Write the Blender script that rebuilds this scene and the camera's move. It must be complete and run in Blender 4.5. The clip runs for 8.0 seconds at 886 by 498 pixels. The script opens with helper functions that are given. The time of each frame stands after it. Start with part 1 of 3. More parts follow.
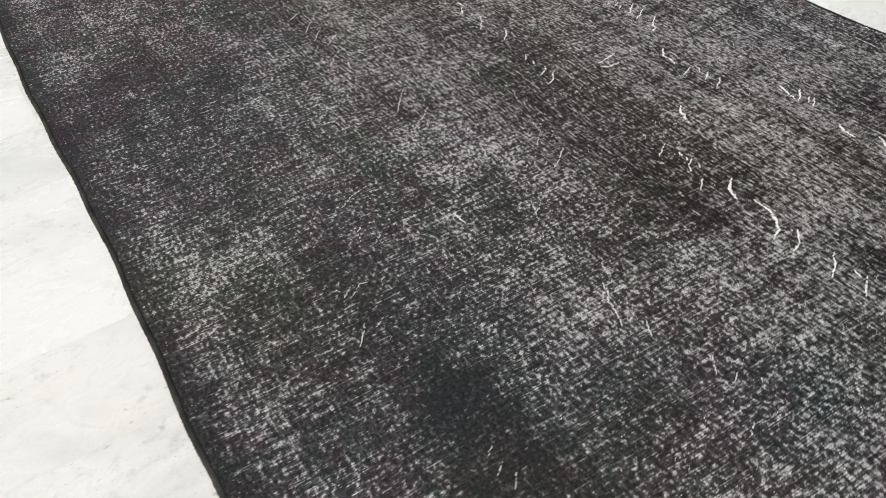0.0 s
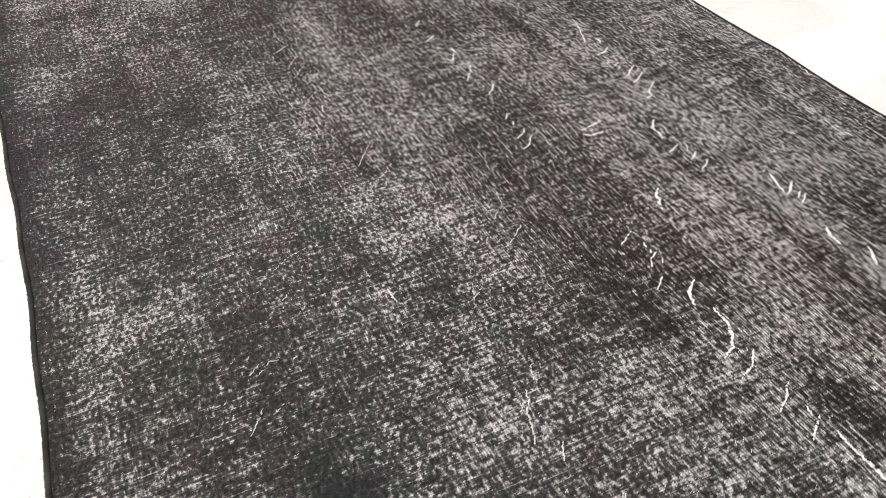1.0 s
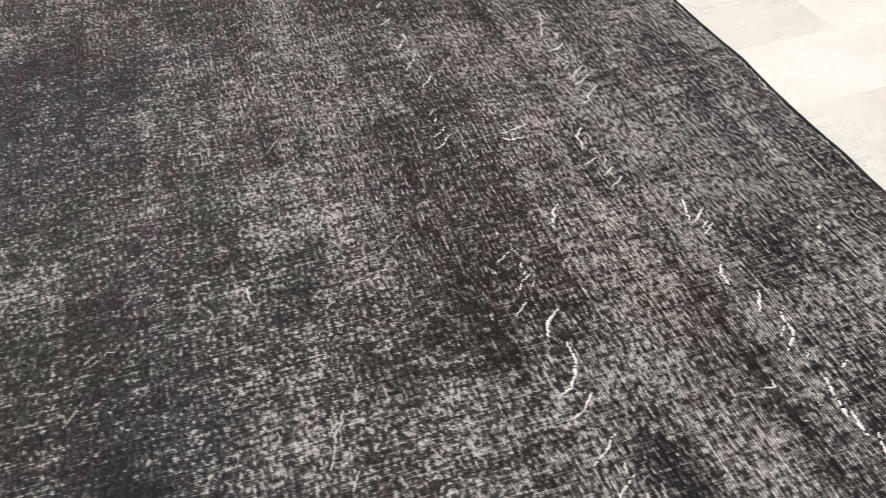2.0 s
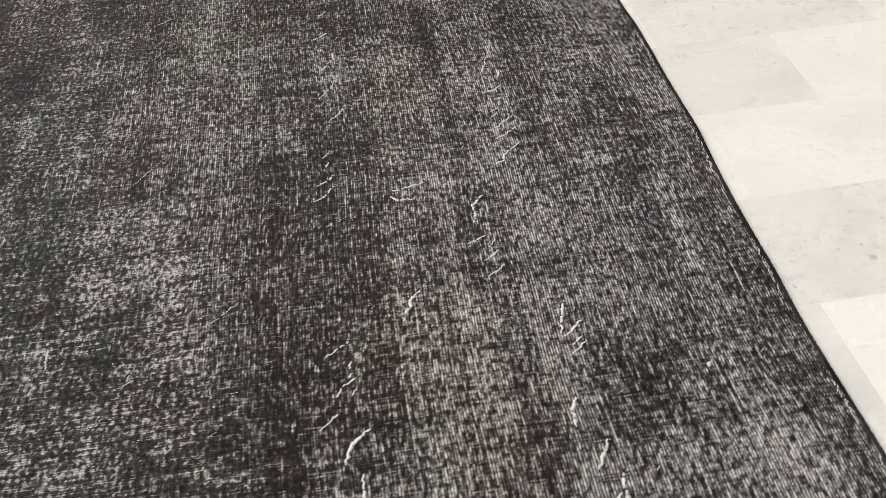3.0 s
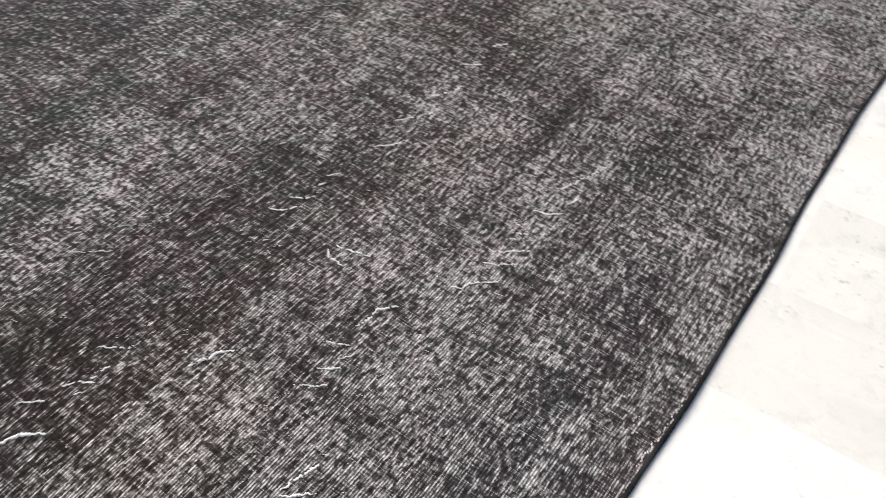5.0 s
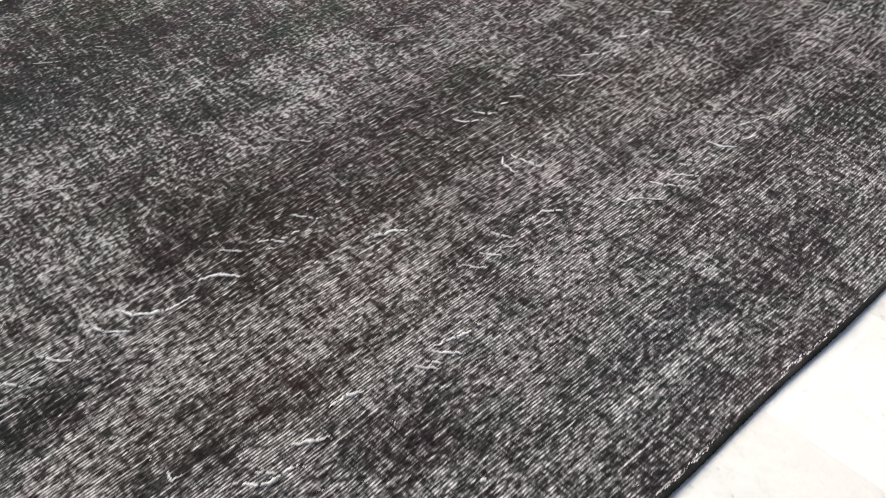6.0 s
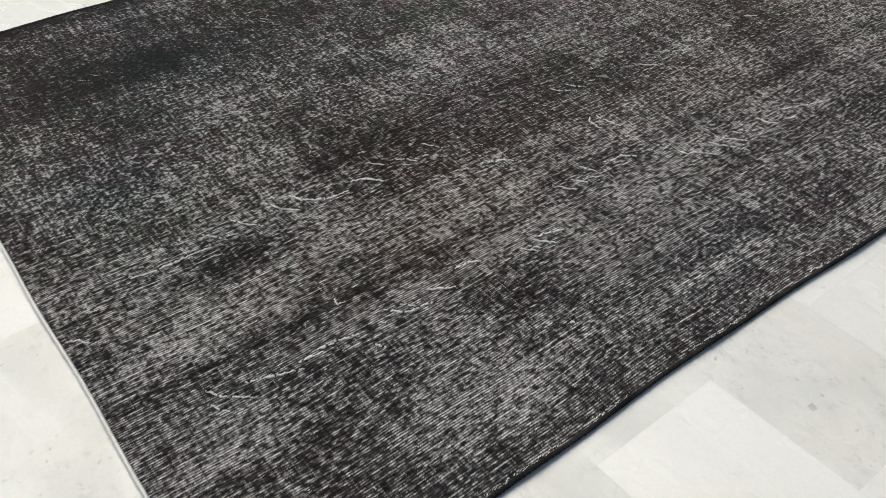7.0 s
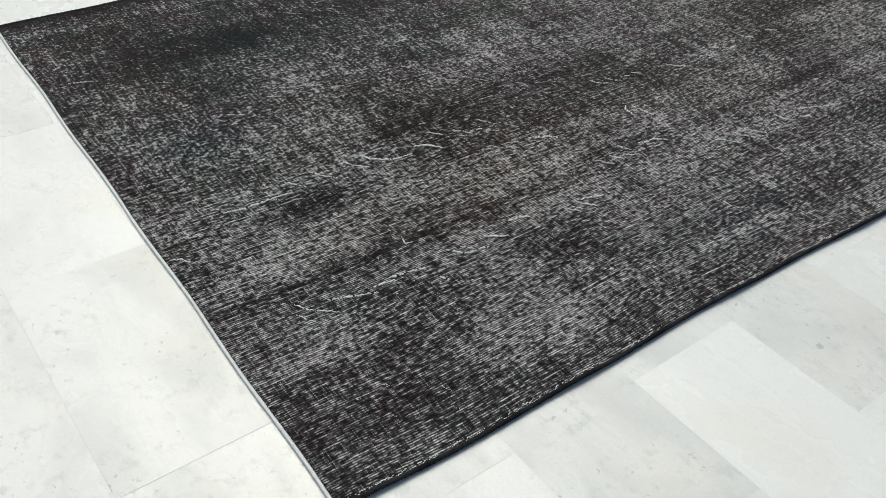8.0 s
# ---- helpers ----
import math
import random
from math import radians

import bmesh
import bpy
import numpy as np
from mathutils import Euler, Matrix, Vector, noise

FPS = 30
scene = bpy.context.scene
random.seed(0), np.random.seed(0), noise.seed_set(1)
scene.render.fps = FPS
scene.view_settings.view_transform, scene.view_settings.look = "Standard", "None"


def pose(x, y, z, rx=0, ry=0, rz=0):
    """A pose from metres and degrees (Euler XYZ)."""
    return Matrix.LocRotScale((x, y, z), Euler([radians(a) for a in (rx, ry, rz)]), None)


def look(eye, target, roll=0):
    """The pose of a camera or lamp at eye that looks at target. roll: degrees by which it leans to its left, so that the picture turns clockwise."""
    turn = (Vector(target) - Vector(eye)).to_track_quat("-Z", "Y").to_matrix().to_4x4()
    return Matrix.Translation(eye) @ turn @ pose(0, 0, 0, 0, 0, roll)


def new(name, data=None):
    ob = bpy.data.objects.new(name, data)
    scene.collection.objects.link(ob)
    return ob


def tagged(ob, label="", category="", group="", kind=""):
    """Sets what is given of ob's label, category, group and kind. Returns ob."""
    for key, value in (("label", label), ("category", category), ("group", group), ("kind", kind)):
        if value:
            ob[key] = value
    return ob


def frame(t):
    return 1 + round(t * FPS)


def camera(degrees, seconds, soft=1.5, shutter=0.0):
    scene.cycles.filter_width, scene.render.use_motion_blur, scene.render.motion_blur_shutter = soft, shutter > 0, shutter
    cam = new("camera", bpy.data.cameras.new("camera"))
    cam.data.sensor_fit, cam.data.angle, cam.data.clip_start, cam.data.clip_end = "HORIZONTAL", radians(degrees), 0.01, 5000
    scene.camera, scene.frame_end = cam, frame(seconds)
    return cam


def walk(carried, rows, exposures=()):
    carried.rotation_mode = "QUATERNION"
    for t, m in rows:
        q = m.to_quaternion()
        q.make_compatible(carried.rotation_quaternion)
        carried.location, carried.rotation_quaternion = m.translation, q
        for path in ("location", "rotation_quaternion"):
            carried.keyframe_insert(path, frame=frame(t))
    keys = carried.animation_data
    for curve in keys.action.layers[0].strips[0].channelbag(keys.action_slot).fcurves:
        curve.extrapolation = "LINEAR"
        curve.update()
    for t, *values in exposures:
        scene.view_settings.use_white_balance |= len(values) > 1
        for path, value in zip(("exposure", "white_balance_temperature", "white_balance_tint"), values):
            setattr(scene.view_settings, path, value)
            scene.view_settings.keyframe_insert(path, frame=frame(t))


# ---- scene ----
cam = camera(53.3, 8.0, soft=0.85, shutter=0.25)
PATH = [
    (0, (-0.327, 2.122, 1.244), (1.03, 1.432, -0.053), -6.1),
    (0.5, (-0.268, 1.956, 1.244), (1.096, 1.28, -0.053), -3.0),
    (1, (-0.264, 1.788, 1.258), (1.158, 1.209, -0.023), -3.9),
    (1.5, (-0.332, 1.52, 1.269), (1.154, 1.11, -0.004), -4.9),
    (2, (-0.323, 1.297, 1.264), (1.121, 0.944, -0.074), -4.5),
    (2.2, (-0.275, 1.192, 1.25), (1.14, 0.842, -0.12), -4.0),
    (3.3, (-0.015, 0.598, 1.27), (1.399, 0.57, -0.144), -2.5),
    (3.5, (0.037, 0.507, 1.277), (1.434, 0.553, -0.153), -1.8),
    (4, (0.26, 0.32, 1.241), (1.579, 0.414, -0.26), 4.0),
    (4.2, (0.343, 0.248, 1.253), (1.645, 0.376, -0.26), 6.4),
    (5.3, (0.502, -0.184, 1.27), (1.582, 0.751, -0.13), 2.0),
    (5.5, (0.492, -0.215, 1.242), (1.527, 0.796, -0.139), 0.6),
    (5.7, (0.452, -0.231, 1.219), (1.431, 0.813, -0.179), -0.8),
    (5.8, (0.419, -0.247, 1.212), (1.366, 0.804, -0.202), -1.6),
    (6, (0.343, -0.278, 1.181), (1.262, 0.786, -0.241), -2.1),
    (6.5, (0.051, -0.45, 1.216), (1.001, 0.663, -0.148), 0.3),
    (7, (-0.127, -0.596, 1.249), (0.801, 0.593, -0.064), 0.7),
    (7.5, (-0.29, -0.727, 1.239), (0.598, 0.508, -0.06), 0.4),
    (8, (-0.416, -0.762, 1.265), (0.542, 0.462, 0.006), 3.8),
]
# seconds, stops, kelvin, tint: the film's camera lifts and warms its picture on the way
EXPOSURES = [
    (0, 0.06, 6400, 5), (0.5, 0.20, 6600, 8), (1, 0.42, 6700, 9), (1.5, 0.27, 6800, 9), (2.2, 0.18, 6850, 8), (3.5, -0.08, 6850, 6),
    (4.2, 0.0, 6800, 6), (5.3, 0.30, 6450, 8), (6, 0.22, 6500, 7), (6.5, 0.04, 6550, 5), (7, -0.30, 6450, 3), (7.5, -0.44, 6300, 1), (8, -0.32, 6170, 0),
]
walk(cam, [(t, look(eye, target, roll)) for t, eye, target, roll in PATH], EXPOSURES)


# ---- light ----
SUN_UP, SUN_TURN = 52, 25            # degrees over the horizon, and round from +y
world = bpy.data.worlds.new("overcast_sky")
scene.world = world
world.use_nodes = True
wn = world.node_tree
sky = wn.nodes.new("ShaderNodeTexSky")
sky.sky_type, sky.sun_disc = "NISHITA", False
sky.sun_elevation, sky.sun_rotation = radians(SUN_UP), radians(SUN_TURN)
sky.air_density, sky.dust_density, sky.ozone_density = 1.0, 6.0, 0.6
wn.links.new(sky.outputs["Color"], wn.nodes["Background"].inputs["Color"])
wn.nodes["Background"].inputs["Strength"].default_value = 0.13
sun = new("sun", bpy.data.lights.new("sun", "SUN"))
sun.data.energy, sun.data.angle, sun.data.color = 1.4, radians(50), (1.0, 0.95, 0.88)
sun.matrix_world = pose(0, 0, 6, 90 - SUN_UP, 0, 180 - SUN_TURN)


# ---- materials ----
class Nodes:
    """A small hand for wiring one node material."""

    def __init__(self, name):
        self.mat = bpy.data.materials.new(name)
        self.mat.use_nodes = True
        self.tree = self.mat.node_tree
        self.bsdf = self.tree.nodes["Principled BSDF"]

    def put(self, kind, *values, **props):
        node = self.tree.nodes.new("ShaderNode" + kind)
        for key, value in props.items():
            if key == "operation":
                node.operation = value
            elif key == "data_type":
                node.data_type = value
            elif key == "attribute_name":
                node.attribute_name = value
            elif key == "uv_map":
                node.uv_map = value
            elif key == "interpolation_type":
                node.interpolation_type = value
        for socket, value in zip(node.inputs, values):
            self.feed(socket, value)
        return node

    def feed(self, socket, value):
        if value is None:
            return
        if isinstance(value, bpy.types.NodeSocket):
            self.tree.links.new(value, socket)
        else:
            socket.default_value = value

    def math(self, operation, *values):
        return self.put("Math", *values, operation=operation).outputs[0]

    def vec(self, operation, *values):
        return self.put("VectorMath", *values, operation=operation).outputs[0]

    def noise(self, vector, scale=(1, 1, 1), detail=2.0, rough=0.5, twist=0.0):
        node = self.tree.nodes.new("ShaderNodeTexNoise")
        self.feed(node.inputs["Vector"], self.vec("MULTIPLY", vector, scale))
        for key, value in (("Scale", 1.0), ("Detail", detail), ("Roughness", rough), ("Distortion", twist)):
            node.inputs[key].default_value = value
        return node.outputs["Fac"]

    def step(self, value, low, high, to_low=0.0, to_high=1.0):
        node = self.put("MapRange", interpolation_type="SMOOTHSTEP")
        for socket, v in zip(node.inputs, (value, low, high, to_low, to_high)):
            self.feed(socket, v)
        return node.outputs[0]

    def blend(self, factor, a, b):
        node = self.put("Mix", data_type="RGBA")
        self.feed(node.inputs["Factor"], factor)
        colours = [i for i in node.inputs if i.type == "RGBA"]
        self.feed(colours[0], a)
        self.feed(colours[1], b)
        return [o for o in node.outputs if o.type == "RGBA"][0]

    def scale(self, colour, factor):
        node = self.put("VectorMath", operation="SCALE")
        self.feed(node.inputs["Vector"], colour)
        self.feed(node.inputs["Scale"], factor)
        return node.outputs[0]

    def bump(self, height, strength, distance):
        node = self.tree.nodes.new("ShaderNodeBump")
        node.inputs["Strength"].default_value, node.inputs["Distance"].default_value = strength, distance
        self.feed(node.inputs["Height"], height)
        self.feed(self.bsdf.inputs["Normal"], node.outputs[0])

    def finish(self, colour, roughness, sheen=0.0, specular=0.5):
        self.feed(self.bsdf.inputs["Base Color"], colour)
        self.feed(self.bsdf.inputs["Roughness"], roughness)
        self.bsdf.inputs["Specular IOR Level"].default_value = specular
        self.bsdf.inputs["Sheen Weight"].default_value = sheen
        self.bsdf.inputs["Sheen Roughness"].default_value = 0.6
        return self.mat


WARP, WEFT = 0.0052, 0.0050            # metres from one warp cord to the next, and from one row of knots to the next


def rug_pile():
    """Clipped and overdyed wool: charcoal tufts left standing, and the pale warps that show where they are gone."""
    n = Nodes("overdyed_wool_pile")
    uv = n.put("UVMap", uv_map="cloth").outputs[0]
    wear = n.put("Attribute", attribute_name="wear").outputs["Fac"]
    ribbed = n.put("Attribute", attribute_name="ribbed").outputs["Fac"]
    # wool dye, with the painted glare lift of its far parts
    dye = n.put("Attribute", attribute_name="dye").outputs["Color"]
    along = n.put("SeparateXYZ", uv)
    drift = n.noise(uv, (5, 3, 1), 2.0, 0.5)
    turn = n.math("MULTIPLY_ADD", along.outputs[1], 2 * math.pi / WARP, n.math("MULTIPLY", drift, 6.0))
    comb = n.math("MULTIPLY_ADD", n.math("COSINE", turn), 0.5, 0.5)
    rows = n.math("MULTIPLY_ADD", along.outputs[0], 2 * math.pi / WEFT, n.math("MULTIPLY", drift, 9.0))
    rows = n.math("MULTIPLY_ADD", n.math("COSINE", rows), 0.5, 0.5)
    felt = n.step(ribbed, 0.0, 0.72, 1.0, 0.0)
    clear = n.step(ribbed, 0.70, 0.98)
    tuft = n.noise(uv, (84, 108, 1), 2.0, 0.6, 0.3)
    dash = n.noise(uv, (44, 165, 1), 1.5, 0.55, 0.2)
    patch = n.noise(uv, (30, 24, 1), 2.0, 0.55)
    knot = n.noise(uv, (250, 320, 1), 1.5, 0.6)
    weft = n.noise(uv, (190, 11, 1), 2.0, 0.6)
    streak = n.noise(uv, (4, 110, 1), 2.0, 0.6)
    cord = n.noise(uv, (24, 1 / WARP, 1), 1.0, 0.5)
    level = n.math("MULTIPLY", n.math("SUBTRACT", wear, 0.5), 0.60)
    # grain, its weight where the warps are combed bare, and where the pile is felted
    for grain, combed, felted in ((tuft, 0.70, 1.32), (dash, 0.90, 0.06), (patch, 0.30, 0.40), (knot, 0.26, 0.44), (weft, 0.40, 0.62), (streak, 0.36, 0.16), (cord, 0.22, 0.04)):
        weight = n.math("MULTIPLY_ADD", felt, felted - combed, combed)
        level = n.math("MULTIPLY_ADD", n.math("SUBTRACT", grain, 0.5), weight, level)
    level = n.math("MULTIPLY", level, n.math("MULTIPLY_ADD", clear, -0.10, 1.0))
    bare = n.step(level, n.math("MULTIPLY_ADD", felt, 0.02, -0.03), n.math("MULTIPLY_ADD", felt, -0.11, 0.29))
    scratch = n.step(n.noise(uv, (360, 15, 1), 1.0, 0.5), 0.63, 0.70, 0.0, 0.75)
    bare = n.math("MAXIMUM", bare, n.math("MULTIPLY", scratch, n.step(level, -0.22, 0.02)))
    thin = n.step(level, n.math("MULTIPLY_ADD", felt, -0.08, -0.20), 0.08)
    groove = n.math("MULTIPLY", n.math("MULTIPLY_ADD", clear, 0.17, n.math("MULTIPLY_ADD", felt, -0.52, 0.74)), n.step(comb, 0.20, 0.84, 1.0, 0.0))
    groove = n.math("MAXIMUM", groove, n.math("MULTIPLY", n.math("MULTIPLY", felt, 0.55), n.step(rows, 0.20, 0.62, 1.0, 0.0)))
    open_warp = n.math("MULTIPLY", bare, n.math("SUBTRACT", 1.0, groove))
    mottle = n.noise(uv, (140, 140, 1), 3.0, 0.7)
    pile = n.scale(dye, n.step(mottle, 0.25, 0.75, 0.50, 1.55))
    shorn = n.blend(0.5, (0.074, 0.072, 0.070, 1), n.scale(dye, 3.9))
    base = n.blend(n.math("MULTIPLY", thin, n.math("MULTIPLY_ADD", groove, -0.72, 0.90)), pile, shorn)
    faded = n.step(n.noise(uv, (120, 150, 1), 3.0, 0.70), 0.32, 0.60)
    cotton = n.blend(faded, (0.190, 0.184, 0.180, 1), (0.890, 0.878, 0.868, 1))
    cotton = n.scale(cotton, n.math("MULTIPLY_ADD", felt, -0.12, 1.0))
    cotton = n.blend(0.24, cotton, n.scale(dye, 12.0))
    colour = n.blend(open_warp, base, cotton)
    height = n.math("MULTIPLY_ADD", knot, 0.45, n.math("MULTIPLY", tuft, 0.75))
    height = n.math("MULTIPLY_ADD", n.math("MULTIPLY", comb, ribbed), 0.30, height)
    n.bump(height, 0.55, 0.0018)
    return n.finish(colour, 1.0, 0.0, 0.0)


def wool_cord(name, dark, light):
    n = Nodes(name)
    place = n.put("TexCoord").outputs["Object"]
    fibre = n.noise(place, (420, 420, 420), 2.0, 0.6)
    patch = n.noise(place, (14, 14, 14), 2.0)
    t = n.math("MULTIPLY_ADD", patch, 0.5, n.math("MULTIPLY", fibre, 0.5))
    n.bump(fibre, 0.6, 0.001)
    return n.finish(n.blend(n.step(t, 0.38, 0.66), dark, light), 0.92, 0.0, 0.1)


def marble():
    n = Nodes("white_marble")
    rand = n.put("ObjectInfo").outputs["Random"]
    shift = n.put("CombineXYZ", n.math("MULTIPLY", rand, 37.0), n.math("MULTIPLY", rand, 91.0), n.math("MULTIPLY", rand, 13.0)).outputs[0]
    place = n.vec("ADD", n.put("TexCoord").outputs["Object"], shift)
    cloud = n.noise(place, (7, 3.5, 7), 4.0, 0.6, 0.5)
    curd = n.noise(place, (34, 26, 34), 4.0, 0.65, 0.3)
    fine = n.noise(place, (160, 160, 160), 3.0, 0.6)
    spot = n.noise(place, (62, 50, 40), 2.0, 0.6, 0.3)
    host = n.noise(place, (5, 5, 5), 2.0)
    slab = n.put("SeparateXYZ", n.put("ObjectInfo").outputs["Color"])
    tone = slab.outputs[0]
    soiled = n.step(tone, 0.55, 1.0, 1.0, 0.30)
    body = n.blend(tone, (0.66, 0.66, 0.635, 1), (0.86, 0.855, 0.825, 1))
    body = n.blend(n.math("MULTIPLY", n.step(cloud, 0.40, 0.70, 0.0, 0.55), soiled), body, (0.575, 0.58, 0.56, 1))
    warm = n.step(n.noise(place, (4, 4, 4), 1.0), 0.5, 0.75, 0.0, 0.4)
    # slab's second channel: a warm light cast painted into the stone, over its own warm clouds
    body = n.blend(n.math("MULTIPLY_ADD", slab.outputs[1], 0.22, warm), body, (0.80, 0.765, 0.68, 1))
    body = n.blend(n.math("MULTIPLY", n.step(curd, 0.50, 0.72), n.math("MULTIPLY", soiled, n.step(host, 0.34, 0.60, 0.15, 0.60))), body, (0.50, 0.51, 0.495, 1))
    mark = n.math("MULTIPLY", n.step(spot, 0.64, 0.73), n.step(host, 0.40, 0.56))
    body = n.blend(n.math("MULTIPLY", mark, n.math("MULTIPLY", soiled, 0.5)), body, (0.27, 0.28, 0.275, 1))
    body = n.scale(body, n.step(fine, 0.2, 0.8, 0.965, 1.03))
    n.bump(fine, 0.03, 0.0006)
    return n.finish(body, n.step(cloud, 0.3, 0.7, 0.22, 0.36), 0.0, 0.5)


def grout():
    n = Nodes("pale_grout")
    place = n.put("TexCoord").outputs["Object"]
    grain = n.noise(place, (300, 300, 300), 3.0, 0.6)
    stain = n.noise(place, (5, 5, 5), 3.0)
    n.bump(grain, 0.4, 0.0008)
    return n.finish(n.blend(n.step(stain, 0.35, 0.7), (0.80, 0.79, 0.765, 1), (0.70, 0.69, 0.665, 1)), 0.85)


PILE, MARBLE, GROUT = rug_pile(), marble(), grout()
EDGE_WOOL = wool_cord("charcoal_edge_wool", (0.008, 0.008, 0.009, 1), (0.036, 0.035, 0.036, 1))
FAR_WOOL = wool_cord("faded_edge_wool", (0.018, 0.018, 0.017, 1), (0.058, 0.057, 0.052, 1))
DULL_COTTON = wool_cord("faded_cotton", (0.46, 0.45, 0.435, 1), (0.70, 0.69, 0.67, 1))
COTTON = wool_cord("bare_cotton", (0.66, 0.65, 0.63, 1), (0.88, 0.87, 0.85, 1))
END_CORD = wool_cord("cream_end_cord", (0.82, 0.81, 0.775, 1), (0.93, 0.92, 0.885, 1))


# ---- helpers ----
def part(name, mesh, material, parent, label=""):
    ob = new(name, mesh)
    mesh.materials.append(material)
    ob.parent = parent
    return tagged(ob, label=label)


def mesh_of(name, verts, faces, smooth=True):
    mesh = bpy.data.meshes.new(name)
    mesh.from_pydata([tuple(v) for v in verts], [], [tuple(f) for f in faces])
    mesh.update()
    mesh.shade_smooth() if smooth else mesh.shade_flat()
    return mesh


def lattice(x, y, seed):
    """Smooth value noise from 0 to 1 over a unit grid."""
    rng = np.random.default_rng(seed)
    table = rng.random((64, 64))
    xi, yi = np.floor(x).astype(int), np.floor(y).astype(int)
    fx, fy = x - xi, y - yi
    fx, fy = fx * fx * (3 - 2 * fx), fy * fy * (3 - 2 * fy)
    a, b = table[xi % 64, yi % 64], table[(xi + 1) % 64, yi % 64]
    c, d = table[xi % 64, (yi + 1) % 64], table[(xi + 1) % 64, (yi + 1) % 64]
    return (a * (1 - fx) + b * fx) * (1 - fy) + (c * (1 - fx) + d * fx) * fy


def layered(x, y, seed, layers=3):
    out, size = 0, 0
    for n in range(layers):
        out = out + lattice(x * 2**n + 17 * n, y * 2**n + 5 * n, seed + n) / 2**n
        size += 1 / 2**n
    return out / size


# ---- floor ----
TURN, PITCH, LENGTH = radians(1.35), 0.304, 0.608
BED_TOP, JOINT = -0.0003, 0.0004


def tile_mesh(wide, long, thick=0.012, bevel=0.0004):
    """A marble slab with eased top edges, its top at z = 0."""
    w, l = wide / 2, long / 2
    rings = ((w, l, -thick), (w, l, -bevel), (w - bevel * 0.3, l - bevel * 0.3, -bevel * 0.3), (w - bevel, l - bevel, 0))
    verts = [(sx * a, sy * b, z) for a, b, z in rings for sx, sy in ((-1, -1), (1, -1), (1, 1), (-1, 1))]
    faces = [(r * 4 + n, r * 4 + (n + 1) % 4, r * 4 + 4 + (n + 1) % 4, r * 4 + 4 + n) for r in range(3) for n in range(4)]
    return mesh_of("tile", verts, faces + [(12, 13, 14, 15)], smooth=False)


def floor_slot(course, n):
    """The middle of a tile, in the world: half-bond courses laid along y."""
    u = -0.290 + PITCH * (course + 0.5)
    v = -0.380 + LENGTH * (n + 0.5) + (LENGTH / 2 if course % 2 else 0)
    return u * math.cos(TURN) - v * math.sin(TURN), u * math.sin(TURN) + v * math.cos(TURN)


# How white a slab is, from grey 0 to white 1, by course and place in it.
TONES = {
    (6, 0): 0.35, (6, -1): 0.90, (7, 0): 1.0, (7, -1): 0.45, (8, 0): 0.80, (8, -1): 0.0, (5, 0): 0.9, (5, -1): 0.85,
    (4, 0): 0.45, (4, -1): 0.95, (3, -1): 0.95, (3, 0): 0.60, (2, 0): 0.45, (2, -1): 0.60, (1, 0): 0.74, (1, -1): 0.72,
    (0, 1): 0.66, (0, 2): 0.84, (0, 3): 0.66, (-1, 0): 0.60, (-1, 1): 0.60, (-1, 2): 0.74, (0, 0): 0.66,
}


def build_floor():
    bed = bpy.data.meshes.new("floor")
    bm = bmesh.new()
    bmesh.ops.create_grid(bm, x_segments=8, y_segments=8, size=60)
    bm.to_mesh(bed)
    bm.free()
    floor = new("floor", bed)
    floor.location.z = BED_TOP
    bed.materials.append(GROUT)
    tagged(floor, "polished white marble tile floor in half bond", "floor", kind="structure")
    slab = tile_mesh(PITCH - JOINT, LENGTH - JOINT)
    slab.materials.append(MARBLE)
    rng = random.Random(4)
    far_verts, far_faces = [], []
    for course in range(-26, 40):
        for n in range(-14, 20):
            x, y = floor_slot(course, n)
            near = -1.3 < x < 3.7 and -1.5 < y < 3.6
            if near and not (0.45 < x < 2.6 and 0.5 < y < 1.6):
                tile = new("tile", slab)
                tile.parent = floor
                tone = TONES.get((course, n), rng.uniform(0.45, 0.95))
                # second channel paints a warm light cast on courses 6 to 8
                tile.color = (tone, 1.0 if course in (6, 7, 8) and n < 1 else 0.0, 0, 1)
                tile.matrix_local = Matrix.Translation((x, y, -BED_TOP + rng.uniform(-0.00015, 0))) @ pose(
                    0, 0, 0, rng.uniform(-0.03, 0.03), rng.uniform(-0.03, 0.03), math.degrees(TURN))
            elif not near:
                turn = Matrix.Translation((x, y, -BED_TOP)) @ pose(0, 0, 0, 0, 0, math.degrees(TURN))
                base = len(far_verts)
                far_verts += [turn @ v.co for v in slab.vertices if v.index >= 4]
                far_faces += [[base + i - 4 for i in p.vertices] for p in slab.polygons if min(p.vertices) >= 4]
    rest = part("outlying_tiles", mesh_of("outlying_tiles", far_verts, far_faces, False), MARBLE, floor)
    tagged(rest, kind="stuff")


# ---- rug ----
RUG_LONG, RUG_WIDE, RUG_THICK = 3.45, 2.078, 0.0065


def side_near(x):
    """How far the near long side strays from the straight line y = 0."""
    return 0.0055 * np.sin(2 * np.pi * (x - 0.65) / 1.35) + 0.0015 * np.sin(2 * np.pi * x / 0.41 + 1)


def side_far(x):
    return 0.006 * np.sin(2 * np.pi * (x - 1.9) / 1.7) + 0.002 * np.sin(2 * np.pi * x / 0.37)


def end_near(y):
    return 0.004 * np.sin(np.pi * y / RUG_WIDE) + 0.002 * np.sin(2 * np.pi * y / 0.5)


